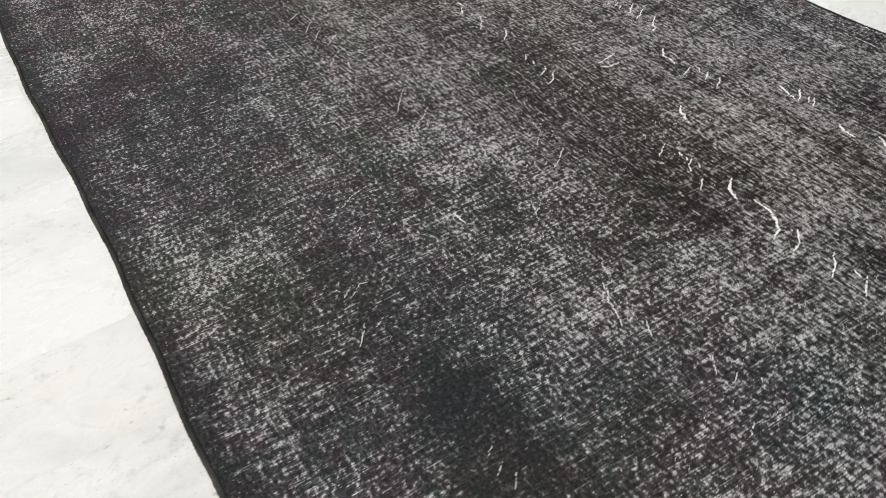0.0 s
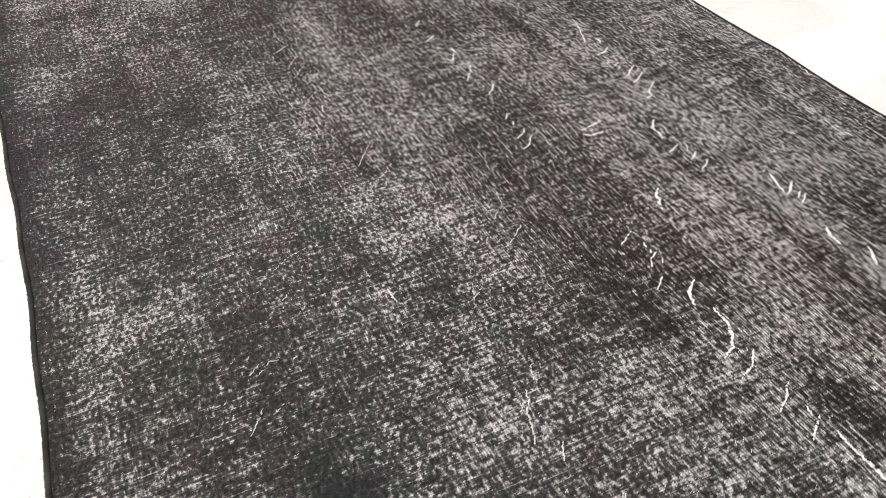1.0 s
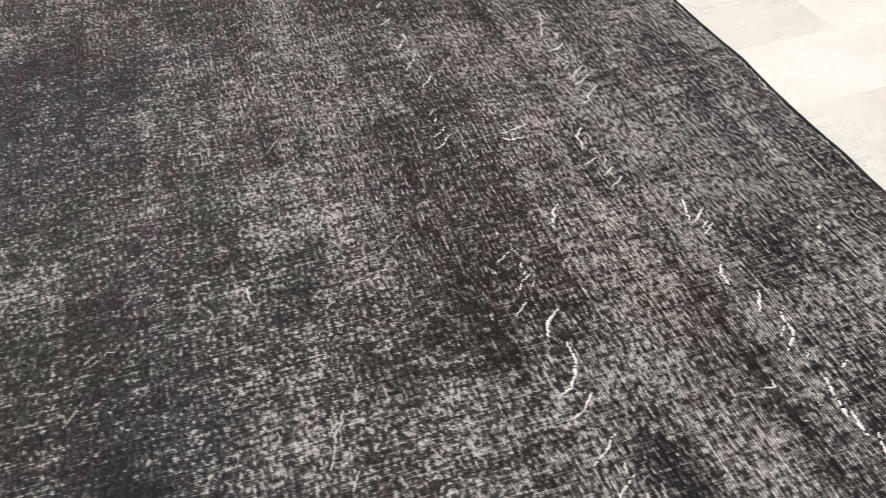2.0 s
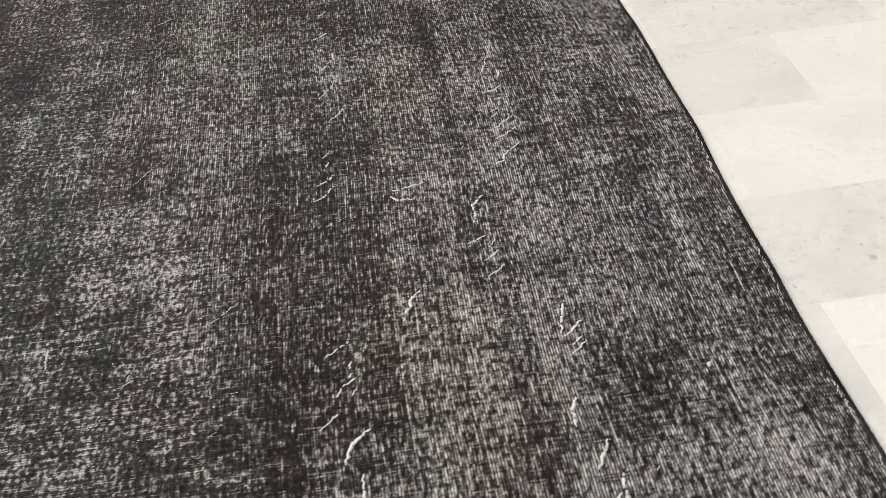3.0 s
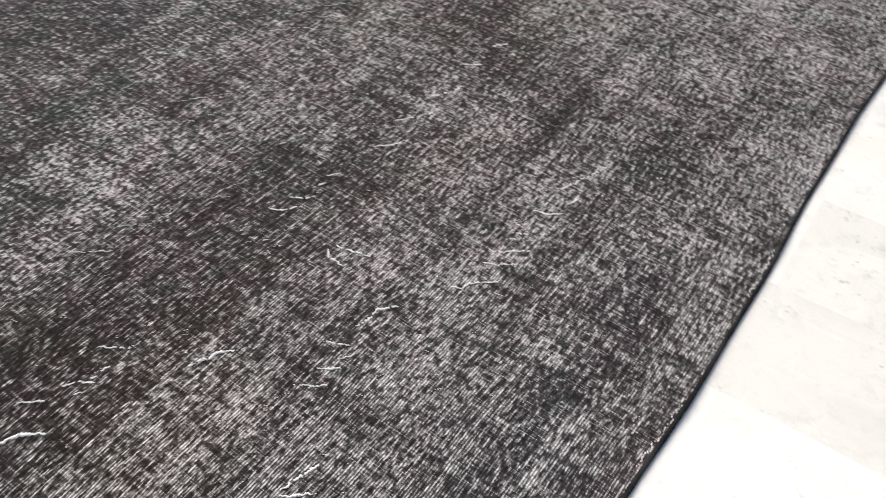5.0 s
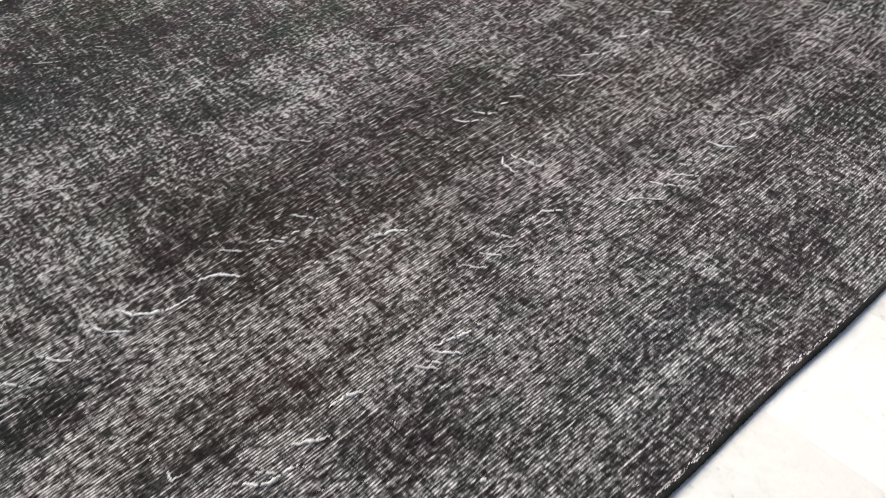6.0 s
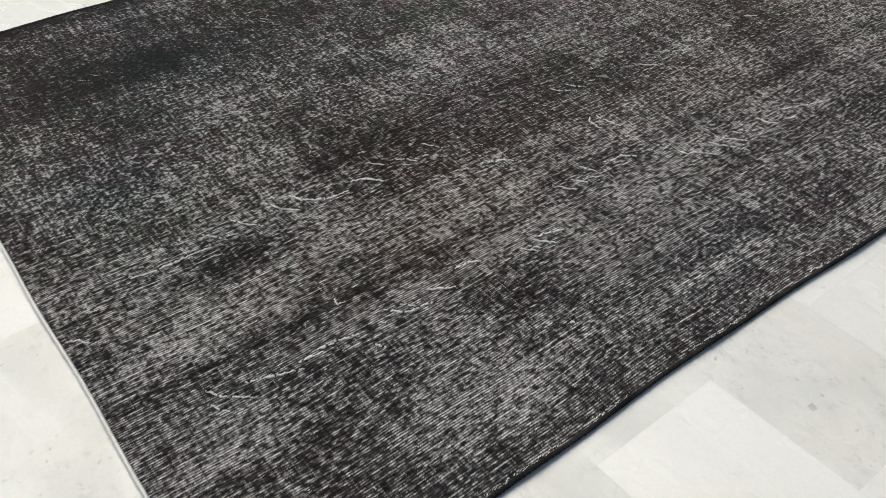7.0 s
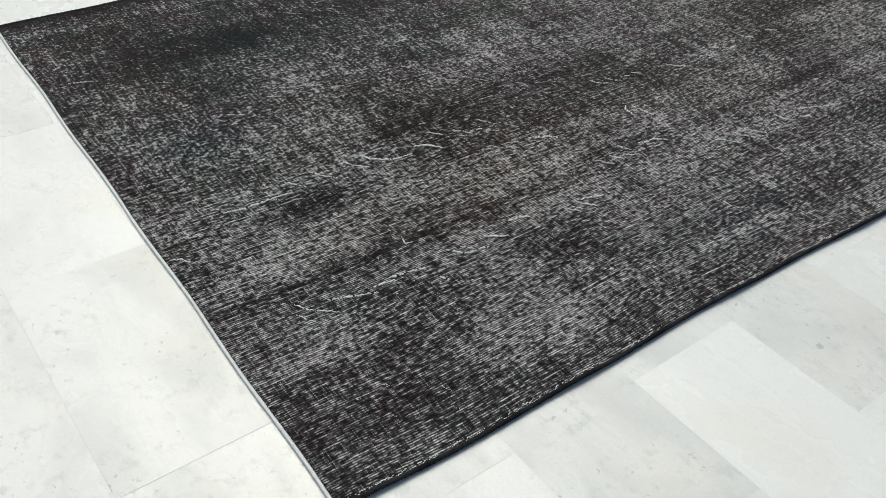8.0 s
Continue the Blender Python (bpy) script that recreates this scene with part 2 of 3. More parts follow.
def cloth(u, v):
    """World x, y of the point that lies u along and v across the flat rug."""
    k = v / RUG_WIDE
    x = u + end_near(v) * (1 - u / RUG_LONG)
    return x, v + side_near(u) * (1 - k) + side_far(u) * k


def ripple(u, v):
    """The soft waves with which the rug lies on the floor."""
    edge = np.exp(-v / 0.04) * np.maximum(0, np.sin(2 * np.pi * u / 0.47 + 0.6)) ** 3 * 0.003
    wave = 0.0022 * layered(u / 0.35, v / 0.30, 40, 2) + 0.0012 * layered(u / 0.9, v / 0.07, 44, 2)
    return edge + wave


# Bald and deep-piled places: along, across, half-length, half-width, strength.
BALD = [
    (0.12, 0.87, 0.16, 0.10, 0.10), (0.12, 0.58, 0.18, 0.07, 0.18), (0.82, 0.60, 0.20, 0.06, 0.04),
    (0.56, 0.19, 0.20, 0.09, 0.18), (1.23, 0.125, 0.17, 0.028, 0.36), (1.92, 0.40, 0.15, 0.09, 0.22),
    (0.55, 0.82, 0.16, 0.08, 0.12), (0.35, 0.64, 0.14, 0.06, 0.15), (0.62, 0.466, 0.62, 0.020, 0.24), (1.10, 0.600, 0.28, 0.018, 0.16),
    (1.70, 1.15, 0.24, 0.10, 0.07), (1.80, 0.62, 0.22, 0.08, 0.20), (0.71, 1.40, 0.16, 0.10, 0.12),
    (0.48, 0.98, 0.22, 0.14, 0.12), (0.43, 1.50, 0.20, 0.10, 0.08), (1.36, 1.95, 0.20, 0.06, 0.15),
    (2.45, 1.96, 0.20, 0.06, 0.14), (1.95, 1.24, 0.20, 0.08, 0.10), (1.12, 1.26, 0.25, 0.10, 0.14), (2.05, 1.17, 0.30, 0.24, 0.16), (0.52, 0.13, 0.36, 0.14, 0.04),
]
DEEP = [
    (0.42, 1.76, 0.38, 0.30, 0.22), (2.10, 1.72, 0.26, 0.20, 0.24), (1.15, 0.62, 0.34, 0.18, 0.13), (1.65, 0.90, 0.35, 0.22, 0.08), (0.75, 1.20, 0.25, 0.18, 0.06), (1.75, 0.48, 0.30, 0.16, 0.07),
    (0.78, 1.58, 0.22, 0.10, 0.28), (0.35, 1.34, 0.16, 0.12, 0.12), (0.22, 1.12, 0.10, 0.10, 0.20),
    (0.38, 0.765, 0.07, 0.045, 0.34), (0.20, 0.26, 0.13, 0.06, 0.20), (0.21, 0.12, 0.10, 0.05, 0.14),
    (0.45, 0.527, 0.50, 0.009, 0.46), (0.43, 0.25, 0.06, 0.05, 0.16), (1.06, 1.24, 0.10, 0.08, 0.08),
    (1.25, 0.966, 0.70, 0.010, 0.22), (1.05, 0.500, 0.35, 0.010, 0.24), (1.12, 1.53, 0.20, 0.06, 0.10),
    (1.63, 1.90, 0.36, 0.10, 0.22),  (0.68, 0.92, 0.09, 0.04, 0.24),
    (1.95, 0.56, 0.40, 0.022, 0.30), (0.54, 1.68, 0.16, 0.09, 0.22), (1.45, 0.80, 0.20, 0.05, 0.10),
    (2.05, 0.25, 0.30, 0.12, 0.18), (0.90, 1.78, 0.28, 0.16, 0.14), (0.72, 0.51, 0.24, 0.06, 0.16),
]
# Where the old colours show under the dye: along, across, reach, and a tint.
TINTS = [
    (1.00, 0.74, 0.32, (0.040, 0.027, 0.021)), (1.10, 1.88, 0.30, (0.022, 0.028, 0.017)), (1.75, 0.70, 0.45, (0.036, 0.027, 0.024)),
    (0.24, 1.13, 0.16, (0.014, 0.021, 0.027)), (1.80, 0.20, 0.40, (0.027, 0.024, 0.029)), (0.45, 1.55, 0.22, (0.016, 0.024, 0.020)),
    (0.80, 0.58, 0.28, (0.044, 0.027, 0.020)), (0.70, 1.60, 0.30, (0.018, 0.021, 0.026)), (1.15, 0.14, 0.24, (0.023, 0.024, 0.030)),
    (1.90, 1.90, 0.45, (0.024, 0.021, 0.028)), (0.40, 0.95, 0.22, (0.020, 0.028, 0.021)), (0.75, 1.05, 0.30, (0.031, 0.026, 0.020)),
    (2.30, 0.90, 0.50, (0.034, 0.027, 0.022)), (0.45, 0.15, 0.35, (0.024, 0.023, 0.029)), (0.30, 0.40, 0.20, (0.024, 0.025, 0.027)),
    (1.65, 1.72, 0.42, (0.017, 0.023, 0.022)), (0.80, 1.36, 0.26, (0.018, 0.024, 0.020)),
]


def dyeing(u, v):
    """The bareness of the cloth from 0 to 1, and the colour of its dye with a painted lift of glare."""
    wear = 0.575 + 0.36 * (layered(u / 0.20, v / 0.16, 3) - 0.5)
    wear += 0.20 * (layered(u / 0.75, v / 0.040, 11) - 0.5) + 0.24 * (layered(u / 0.035, v / 0.45, 21) - 0.5)
    # fuller pile past the middle, deepened to paint in its shade at low view angles
    wear -= 0.15 / (1 + np.exp(-(v - 0.85) / 0.15)) + 0.01 / (1 + np.exp(-(u - 1.45) / 0.12))
    for table, sign in ((BALD, 1), (DEEP, -1)):
        for cu, cv, ru, rv, amount in table:
            wear += 0.60 * sign * amount * np.exp(-(((u - cu) / ru) ** 2) - ((v - cv) / rv) ** 2)
    wear -= 0.30 * np.exp(-(((v - RUG_WIDE) / 0.05) ** 2))
    hue = 0.55 * layered(u / 0.22, v / 0.16, 61) + 0.85 * layered(u / 0.045, v / 0.035, 65, 2) - 0.2
    dye = np.stack([0.0225 + 0.009 * hue, 0.0215 + 0.006 * (1 - hue), 0.0220 + 0.006 * layered(u / 0.3, v / 0.2, 71)], -1)
    fleck = 0.35 + 1.3 * layered(u / 0.09, v / 0.07, 77, 3)[..., None]
    for cu, cv, reach, tint in TINTS:
        k = 0.31 * fleck * np.exp(-(((u - cu) / reach) ** 2) - ((v - cv) / (reach * 0.7)) ** 2)[..., None]
        dye = dye * (1 - k) + k * np.array(tint)
    # lighter to the far side and end: glare over the darks, put into the dye
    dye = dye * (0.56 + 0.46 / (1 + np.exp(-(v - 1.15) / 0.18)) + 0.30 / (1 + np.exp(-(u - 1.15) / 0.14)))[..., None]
    return np.clip(wear, 0, 1), dye


def ribbing(u, v):
    """How plainly the warps stand out as a comb, from 0 to 1: most by the near side, least in the felted far corner."""
    reach = 0.98 + 0.36 / (1 + np.exp(-(u - 1.25) / 0.10))
    out = 0.20 + 0.48 / (1 + np.exp((v - reach) / 0.08)) + 0.8 * (layered(u / 0.14, v / 0.09, 81) - 0.5)
    out = out + 0.30 * np.exp(-((u / 0.75) ** 2) - (v / 0.55) ** 2) + 0.14 * np.exp(-((v / 0.09) ** 2))
    out = out + 0.30 * np.exp(-(((u - 0.6) / 0.7) ** 2) - ((v - 0.466) / 0.035) ** 2)
    return np.clip(out, 0.05, 1)


def surface(u, v):
    x, y = cloth(u, v)
    return float(x), float(y), RUG_THICK + float(ripple(np.float64(u), np.float64(v)))


def pile_field(rug):
    cols = np.concatenate([np.arange(0, 2.7, 0.0050), np.linspace(2.7, RUG_LONG, 60)])
    across = np.arange(0, RUG_WIDE, WARP / 4)
    u, v = np.meshgrid(cols, across, indexing="ij")
    wear, dye = dyeing(u, v)
    x, y = cloth(u, v)
    tuft = layered(u / 0.010, v / 0.007, 90, 2) - 0.5
    z = RUG_THICK + ripple(u, v) + 0.0003 * wear * np.cos(2 * np.pi * v / WARP) + 0.0014 * (0.6 - wear) + 0.0022 * tuft * (1.1 - wear)
    nu, nv = u.shape
    grid = np.arange(nu * nv).reshape(nu, nv)
    faces = np.stack([grid[:-1, :-1], grid[1:, :-1], grid[1:, 1:], grid[:-1, 1:]], -1).reshape(-1, 4)
    top = np.stack([x, y, z], -1).reshape(-1, 3)
    rim = np.concatenate([grid[:, 0], grid[-1, 1:], grid[-2::-1, -1], grid[0, -2:0:-1]])
    skirt = top[rim].copy()
    skirt[:, 2] = 0.0004
    low = nu * nv + np.arange(len(rim))
    sides = np.stack([rim, low, np.roll(low, -1), np.roll(rim, -1)], -1)
    points, quads = np.concatenate([top, skirt]), np.concatenate([faces, sides])
    mesh = bpy.data.meshes.new("pile_field")
    mesh.vertices.add(len(points))
    mesh.vertices.foreach_set("co", points.astype(np.float32).ravel())
    mesh.loops.add(quads.size)
    mesh.loops.foreach_set("vertex_index", quads.astype(np.int32).ravel())
    mesh.polygons.add(len(quads))
    mesh.polygons.foreach_set("loop_start", np.arange(0, quads.size, 4, dtype=np.int32))
    mesh.update(calc_edges=True)
    mesh.shade_smooth()
    pick = np.concatenate([np.arange(nu * nv), rim])
    flat_u, flat_v = u.ravel()[pick], v.ravel()[pick]
    loops = np.empty(len(mesh.loops), np.int32)
    mesh.loops.foreach_get("vertex_index", loops)
    layer = mesh.uv_layers.new(name="cloth")
    layer.data.foreach_set("uv", np.stack([flat_u[loops], flat_v[loops]], -1).astype(np.float32).ravel())
    ribs = ribbing(u, v).ravel()[pick].astype(np.float32)
    mesh.attributes.new("ribbed", "FLOAT", "POINT").data.foreach_set("value", ribs)
    mesh.attributes.new("wear", "FLOAT", "POINT").data.foreach_set("value", wear.ravel()[pick].astype(np.float32))
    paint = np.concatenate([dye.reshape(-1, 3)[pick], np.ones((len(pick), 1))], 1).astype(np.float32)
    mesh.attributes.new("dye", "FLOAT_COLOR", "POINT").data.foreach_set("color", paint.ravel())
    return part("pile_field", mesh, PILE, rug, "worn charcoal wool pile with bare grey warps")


def cord(name, points, radius, flat, material, parent, wrap=0.0, label=""):
    """A flattened cord swept along points, with the bumps of its overcasting."""
    points = np.array(points)
    ahead = np.gradient(points, axis=0)
    ahead /= np.linalg.norm(ahead, axis=1)[:, None]
    side = np.cross(ahead, (0, 0, 1))
    side /= np.linalg.norm(side, axis=1)[:, None]
    rng = np.random.default_rng(len(points))
    swell = radius * (1 + wrap * np.where(np.arange(len(points)) % 2, 1, -1) + 0.22 * (rng.random(len(points)) - 0.5))
    verts, ring = [], 10
    for n in range(ring):
        a = 2 * np.pi * n / ring
        verts.append(points + side * (np.cos(a) * swell)[:, None] + np.array((0, 0, 1)) * (np.sin(a) * swell * flat)[:, None])
    verts = np.stack(verts, 1).reshape(-1, 3)
    grid = np.arange(len(verts)).reshape(-1, ring)
    faces = np.stack([grid[:-1], np.roll(grid[:-1], -1, 1), np.roll(grid[1:], -1, 1), grid[1:]], -1).reshape(-1, 4).tolist()
    faces += [tuple(grid[0][::-1]), tuple(grid[-1])]
    return part(name, mesh_of(name, verts.tolist(), faces), material, parent, label)


BEAD = [(1, 0, 0), (0.5, 0.9, 0), (-0.5, 0.9, 0), (-1, 0, 0), (-0.5, -0.9, 0), (0.5, -0.9, 0),
        (0.5, 0.35, 0.8), (-0.5, 0.35, 0.8), (-0.5, -0.35, 0.8), (0.5, -0.35, 0.8)]
BEAD_FACES = [(0, 1, 6), (1, 2, 7, 6), (2, 3, 7), (3, 8, 7), (3, 4, 8), (4, 5, 9, 8), (5, 0, 9), (0, 6, 9), (6, 7, 8, 9)]


def knot_row(rug, name, paths, thick, gap, label=""):
    """A ragged row of bare cotton knots along paths of cloth points."""
    rng = random.Random(round(paths[0][0][0] * 1000) + round(paths[0][-1][1] * 7000))
    verts, faces = [], []
    for (u0, v0), (u1, v1) in [legs for path in paths for legs in zip(path, path[1:])]:
        far = math.hypot(u1 - u0, v1 - v0)
        count = max(2, round(far / 0.0042))
        slant = math.atan2(v1 - v0, u1 - u0)
        for n in range(count):
            if rng.random() < gap:
                continue
            k = (n + 0.5) / count
            stray = 0.0018 * math.sin(n * 0.9 + u0 * 40) + rng.uniform(-0.0022, 0.0022)
            u = u0 + (u1 - u0) * k - math.sin(slant) * stray
            v = v0 + (v1 - v0) * k + math.cos(slant) * stray
            x, y, z = surface(min(max(u, 0), RUG_LONG), min(max(v, 0), RUG_WIDE))
            size = thick * rng.uniform(0.5, 1.35) * (0.65 + 0.35 * math.sin(math.pi * k))
            turn = slant + rng.uniform(-0.6, 0.6)
            c, s, base = math.cos(turn), math.sin(turn), len(verts)
            for bx, by, bz in BEAD:
                bx, by = bx * size * 1.6, by * size * 0.75
                verts.append((x + bx * c - by * s, y + bx * s + by * c, z + 0.0003 + bz * size * 0.55))
            faces += [[base + i for i in f] for f in BEAD_FACES]
    return part(name, mesh_of(name, verts, faces), COTTON, rug, label)


def build_rug():
    rug = new("rug")
    tagged(rug, "large distressed charcoal overdyed wool rug lying on marble", "rug")
    pile_field(rug)
    us = np.arange(0, RUG_LONG + 0.001, 0.0032)
    for v, off, thick, wool in ((0.0, -0.0015, 0.0050, EDGE_WOOL), (RUG_WIDE, 0.005, 0.0068, FAR_WOOL)):
        x, y = cloth(us, us * 0 + v)
        lift = ripple(us, us * 0 + v)
        cord("selvedge", np.stack([x, y + off, 0.0046 + lift], -1), thick, 0.80, wool, rug, 0.08, "dark overcast side cord")
    vs = np.arange(-0.004, RUG_WIDE + 0.004, 0.004)
    for u, off in ((0.0, -0.0032), (RUG_LONG, 0.0032)):
        x, y = cloth(vs * 0 + u, vs)
        cord("end_cord", np.stack([x + off, y, vs * 0 + 0.0036], -1), 0.0040, 0.80, END_CORD, rug, 0.06, "thin cream cotton end cord")
    return rug


build_floor()
rug = build_rug()


def crease(*path, thick=0.0018, gaps=0.09):
    """A ragged line where the pile is gone and the cotton shows: a bent strand, thick and thin by turns, that dips into the pile here and there."""
    rng = random.Random(round(path[0][0] * 1000) + round(path[-1][1] * 7000))
    spots = []
    for (x0, y0), (x1, y1) in zip(path, path[1:]):
        far = math.dist((x0, y0), (x1, y1))
        count, slant = max(3, round(far / 0.0022)), math.atan2(y1 - y0, x1 - x0)
        spots += [(x0 + (x1 - x0) * n / count, y0 + (y1 - y0) * n / count, slant) for n in range(count)]
    verts, faces, ring, sway, full, sunk = [], [], 6, 0.0, 1.0, 0
    for n, (x, y, slant) in enumerate(spots):
        k = n / max(1, len(spots) - 1)
        sway = 0.55 * sway + rng.uniform(-0.0016, 0.0016)
        full = 0.45 * full + 0.55 * rng.choice((0.45, 0.7, 1.0, 1.3, 1.7))
        sunk = sunk - 1 if sunk else (rng.choice((1, 2, 2, 3)) if rng.random() < gaps else 0)
        x, y = x - math.sin(slant) * sway, y + math.cos(slant) * sway
        z = surface(min(max(x, 0.001), RUG_LONG), min(max(y, 0.001), RUG_WIDE))[2] - (0.0035 if sunk else 0)
        wide = thick * full * (0.5 + 0.5 * math.sin(math.pi * k) ** 0.5)
        for m in range(ring):
            a = 2 * math.pi * m / ring
            out = math.cos(a) * wide
            verts.append((x - math.sin(slant) * out, y + math.cos(slant) * out, z + 0.0011 + math.sin(a) * wide * 0.6))
        if n:
            b, a = n * ring, (n - 1) * ring
            faces += [(a + m, a + (m + 1) % ring, b + (m + 1) % ring, b + m) for m in range(ring)]
    faces += [tuple(range(ring))[::-1], tuple(range(len(verts) - ring, len(verts)))]
    part("worn_crease", mesh_of("worn_crease", verts, faces, False), COTTON if path[0][1] < 0.92 else DULL_COTTON, rug, "ragged line of bare cotton")


def bold_crease(*path):
    crease(*path, thick=0.0026)


def fine_crease(*path):
    crease(*path, thick=0.0012, gaps=0.20)


# along the first row of the old pattern
crease((0.16, 0.445), (0.173, 0.421), (0.186, 0.405))
crease((0.17, 0.475), (0.191, 0.442), (0.214, 0.423), (0.235, 0.41))
bold_crease((0.236, 0.45), (0.27, 0.439), (0.304, 0.426), (0.342, 0.414))
bold_crease((0.339, 0.433), (0.364, 0.432), (0.392, 0.43))
bold_crease((0.382, 0.441), (0.404, 0.437), (0.426, 0.437))
bold_crease((0.428, 0.436), (0.451, 0.43), (0.472, 0.426))
crease((0.478, 0.386), (0.493, 0.361))
crease((0.484, 0.546), (0.479, 0.52), (0.497, 0.519))
crease((0.519, 0.429), (0.533, 0.415))
bold_crease((0.544, 0.453), (0.557, 0.438), (0.581, 0.416), (0.612, 0.415), (0.637, 0.411))
crease((0.579, 0.446), (0.601, 0.422))
bold_crease((0.646, 0.448), (0.674, 0.43), (0.702, 0.418))
bold_crease((0.731, 0.463), (0.759, 0.462), (0.792, 0.449))
bold_crease((0.815, 0.204), (0.826, 0.2))
crease((0.882, 0.432), (0.897, 0.413), (0.91, 0.397))
crease((0.905, 0.427), (0.92, 0.402))
crease((0.925, 0.44), (0.934, 0.42), (0.952, 0.405), (0.964, 0.389))
bold_crease((0.934, 0.44), (0.964, 0.432), (1.005, 0.419))
crease((1.094, 0.555), (1.114, 0.518), (1.128, 0.507))
crease((1.143, 0.545), (1.168, 0.509))
crease((1.179, 0.529), (1.201, 0.513))
crease((1.194, 0.573), (1.216, 0.529))
bold_crease((1.255, 0.552), (1.278, 0.541), (1.31, 0.541), (1.34, 0.514))
crease((1.438, 0.467), (1.446, 0.447), (1.465, 0.444), (1.505, 0.4))
crease((1.526, 0.453), (1.545, 0.423), (1.564, 0.397))
crease((1.563, 0.454), (1.583, 0.428), (1.614, 0.395))
crease((1.613, 0.449), (1.623, 0.433))
crease((1.634, 0.449), (1.65, 0.42))
crease((1.657, 0.458), (1.661, 0.439))
crease((1.714, 0.451), (1.725, 0.417), (1.746, 0.396))
crease((1.774, 0.402), (1.803, 0.394))
crease((1.804, 0.448), (1.809, 0.435), (1.875, 0.412), (1.936, 0.392))
# along the second row
crease((0.011, 0.742), (0.033, 0.733), (0.049, 0.711))
crease((0.174, 0.861), (0.182, 0.84))
bold_crease((0.181, 0.838), (0.226, 0.828), (0.285, 0.829), (0.33, 0.831), (0.358, 0.825))
crease((0.359, 0.877), (0.375, 0.856), (0.398, 0.828))
crease((0.397, 0.84), (0.428, 0.834))
crease((0.431, 0.888), (0.452, 0.854), (0.483, 0.824))
crease((0.524, 0.894), (0.543, 0.855), (0.574, 0.824))
bold_crease((0.58, 0.888), (0.595, 0.857), (0.624, 0.836), (0.651, 0.823), (0.703, 0.823))
bold_crease((0.719, 0.851), (0.758, 0.837), (0.788, 0.803))
crease((0.795, 0.888), (0.824, 0.853))
crease((0.858, 0.833), (0.872, 0.819))
crease((0.859, 0.857), (0.878, 0.846), (0.889, 0.833), (0.896, 0.817))
crease((0.899, 0.834), (0.91, 0.826))
crease((0.918, 0.832), (0.936, 0.825))
crease((0.949, 0.873), (0.963, 0.854), (0.983, 0.826))
bold_crease((1.012, 0.722), (1.033, 0.714), (1.048, 0.705), (1.062, 0.704), (1.086, 0.681))
crease((1.371, 0.713), (1.357, 0.7), (1.353, 0.658))
crease((1.388, 0.708), (1.396, 0.673), (1.405, 0.631))
crease((1.385, 0.877), (1.399, 0.852), (1.425, 0.837), (1.434, 0.823))
crease((1.435, 0.869), (1.452, 0.841), (1.47, 0.83))
crease((1.499, 0.846), (1.517, 0.838))
crease((1.531, 0.85), (1.56, 0.834))
crease((1.668, 0.833), (1.699, 0.803), (1.721, 0.795))
crease((1.767, 0.85), (1.812, 0.82), (1.852, 0.8))
crease((1.896, 0.836), (1.933, 0.818))
crease((1.94, 0.807), (1.976, 0.807))
crease((2.051, 0.851), (2.078, 0.816))
crease((2.163, 0.839), (2.197, 0.814))
# along the third row
crease((0.055, 1.039), (0.115, 1.032), (0.161, 1.032))
fine_crease((0.264, 1.268), (0.247, 1.289), (0.246, 1.305))
fine_crease((0.32, 1.257), (0.308, 1.272))
fine_crease((0.36, 1.211), (0.343, 1.234))
fine_crease((0.416, 1.215), (0.392, 1.234), (0.371, 1.25))
crease((0.55, 1.258), (0.53, 1.269), (0.511, 1.275))
crease((0.683, 1.258), (0.66, 1.263), (0.633, 1.281), (0.592, 1.29), (0.564, 1.304))
crease((0.733, 1.219), (0.695, 1.234))
fine_crease((0.869, 1.271), (0.886, 1.257))
fine_crease((0.925, 1.241), (0.99, 1.215))
fine_crease((0.945, 1.242), (0.957, 1.22), (0.973, 1.2))
crease((1.059, 1.381), (1.029, 1.381), (1.009, 1.378))
fine_crease((1.061, 1.096), (1.075, 1.077), (1.089, 1.059), (1.102, 1.046), (1.122, 1.023))
fine_crease((1.162, 1.075), (1.184, 1.058), (1.211, 1.032), (1.229, 1.028), (1.268, 1.028))
fine_crease((1.405, 1.288), (1.431, 1.265), (1.458, 1.229), (1.491, 1.198))
fine_crease((1.515, 1.276), (1.543, 1.258), (1.582, 1.229), (1.608, 1.209))
fine_crease((1.614, 1.094), (1.637, 1.072), (1.661, 1.053))
crease((1.826, 1.269), (1.85, 1.256))
fine_crease((1.858, 1.312), (1.901, 1.28), (1.935, 1.244))
fine_crease((1.982, 1.262), (2.02, 1.226), (2.033, 1.206))
fine_crease((2.035, 1.282), (2.075, 1.253), (2.102, 1.231))
fine_crease((2.104, 1.282), (2.145, 1.253), (2.168, 1.227))
fine_crease((2.219, 1.285), (2.248, 1.243))
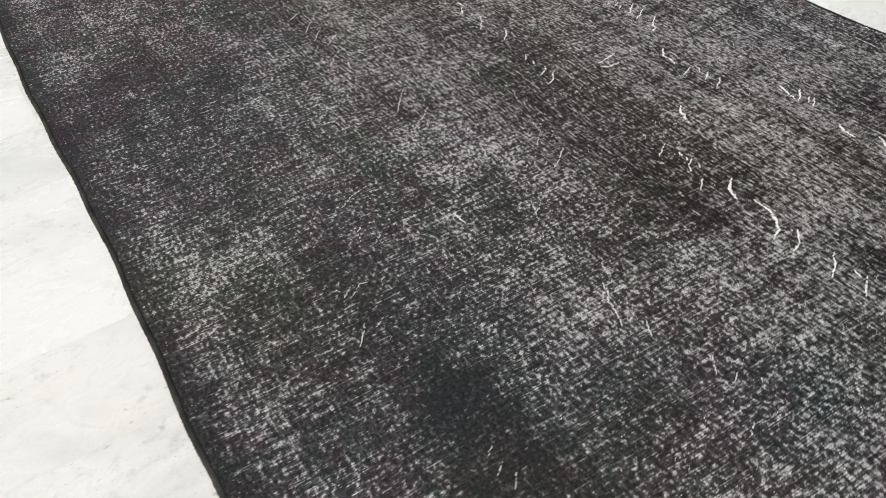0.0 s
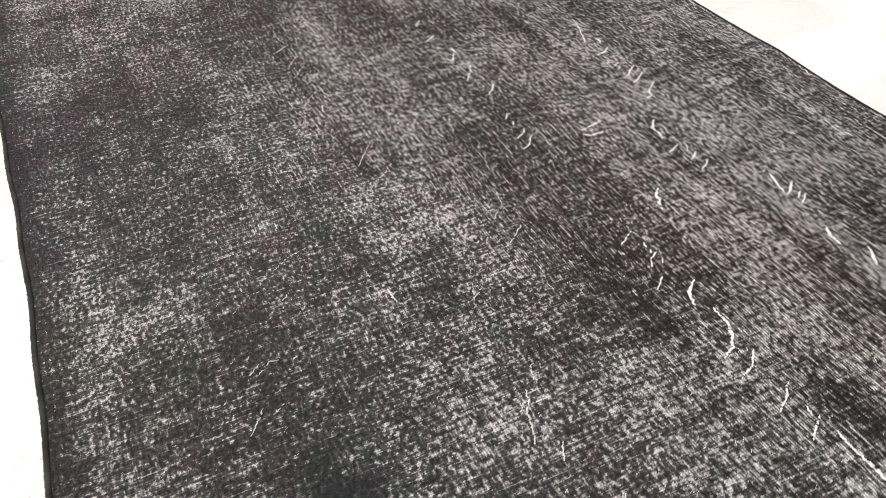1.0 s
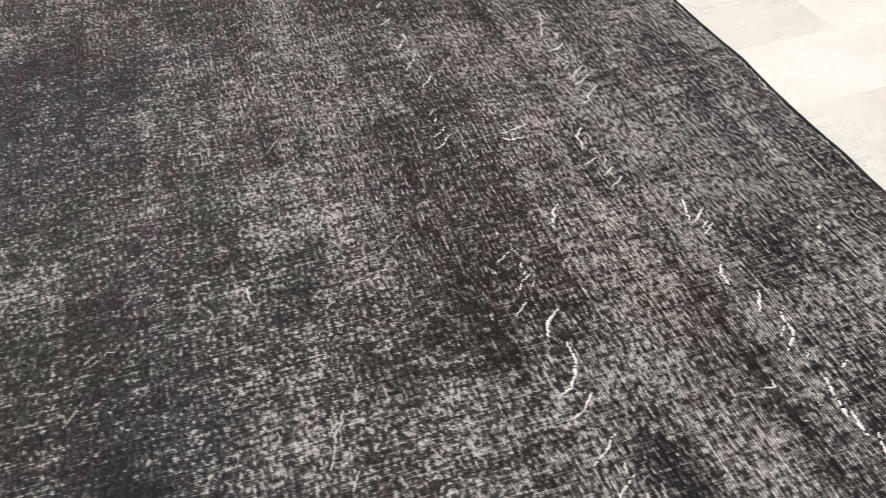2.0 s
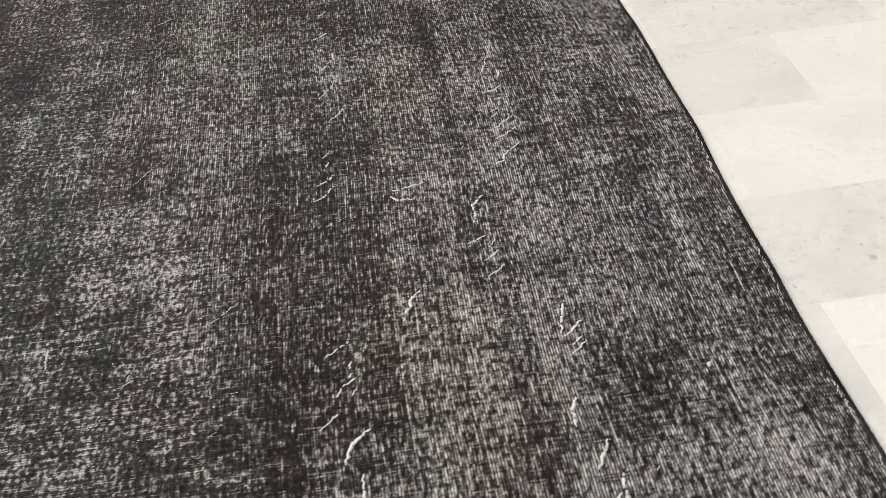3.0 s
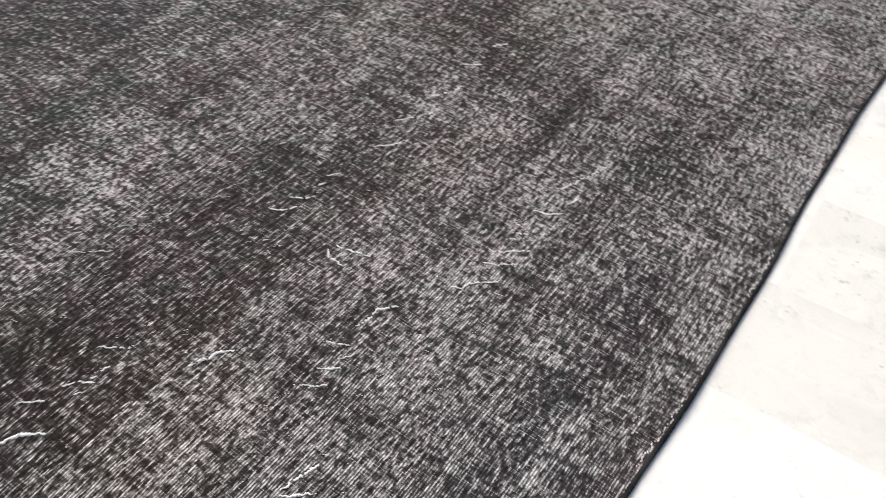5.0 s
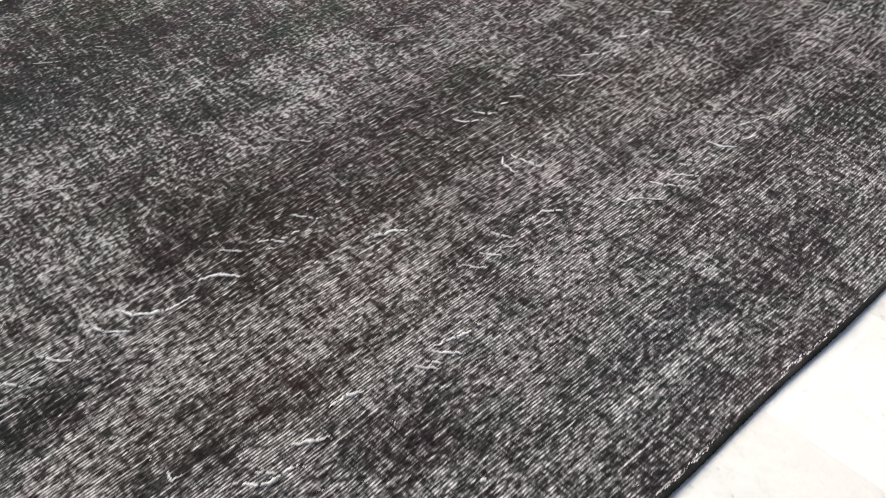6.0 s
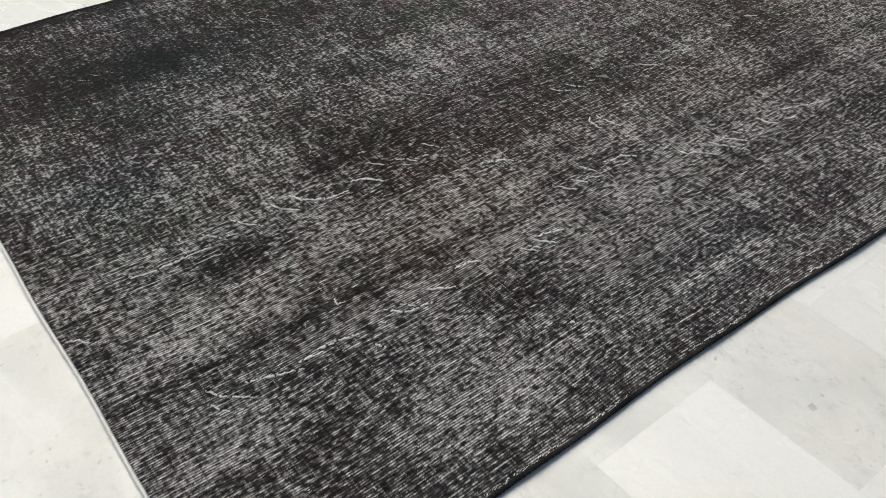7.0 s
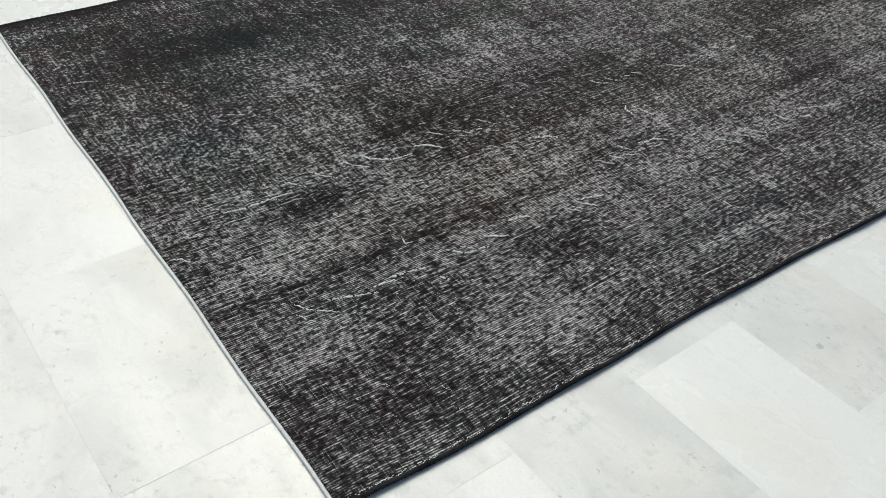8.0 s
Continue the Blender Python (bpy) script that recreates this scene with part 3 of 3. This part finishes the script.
# by the far side
fine_crease((0.035, 1.61), (0.067, 1.602))
bold_crease((0.072, 1.618), (0.108, 1.608), (0.15, 1.591))
fine_crease((0.412, 1.652), (0.394, 1.665), (0.378, 1.679))
fine_crease((0.437, 1.664), (0.417, 1.689))
fine_crease((0.474, 1.662), (0.458, 1.679))
fine_crease((0.81, 1.744), (0.87, 1.701))
fine_crease((0.841, 1.694), (0.86, 1.666))
fine_crease((0.943, 1.716), (0.98, 1.68))
fine_crease((0.948, 1.691), (0.972, 1.666), (0.966, 1.643))
fine_crease((1.073, 1.573), (1.098, 1.542))
fine_crease((1.145, 1.572), (1.123, 1.593), (1.092, 1.599))
fine_crease((1.229, 1.581), (1.262, 1.535), (1.272, 1.493))


# ---- stitching along the side cords ----
def stitching(v, spans, thick, gap):
    paths = []
    for n, (u0, u1) in enumerate(spans):
        paths.append([(u, v + 0.0016 * math.sin(u * 31 + n)) for u in np.linspace(u0, u1, max(2, round((u1 - u0) / 0.06)))])
    tagged(knot_row(rug, "edge_stitching", paths, thick, gap, "ragged pale stitches inside the side cord"), kind="stuff")


stitching(0.006, ((0.02, 0.20), (0.22, 0.60), (0.66, 0.78), (0.95, 1.12), (1.30, 1.48), (1.75, 1.92)), 0.0015, 0.12)
stitching(RUG_WIDE - 0.020, ((0.50, 0.95), (1.02, 1.30), (1.42, 1.75), (1.85, 2.3)), 0.0009, 0.45)


# ---- loose knots that stand out of the pile all over ----
def loose_knots(count):
    rng = random.Random(19)
    paths = []
    while len(paths) < count:
        u, v = rng.uniform(0.03, 2.4), rng.uniform(0.03, 2.02)
        row = min(abs(v - r) for r in (0.43, 0.82, 1.05, 1.27))
        if rng.random() > 0.25 + 0.75 * math.exp(-((row / 0.07) ** 2)):
            continue
        far, turn = rng.uniform(0.006, 0.017), rng.gauss(-0.9, 0.45)
        paths.append([(u, v), (u + far * math.cos(turn), v + far * math.sin(turn))])
    tagged(knot_row(rug, "knot_scatter", paths, 0.0011, 0.1, "short pale knots standing out of the pile"), kind="stuff")


loose_knots(520)
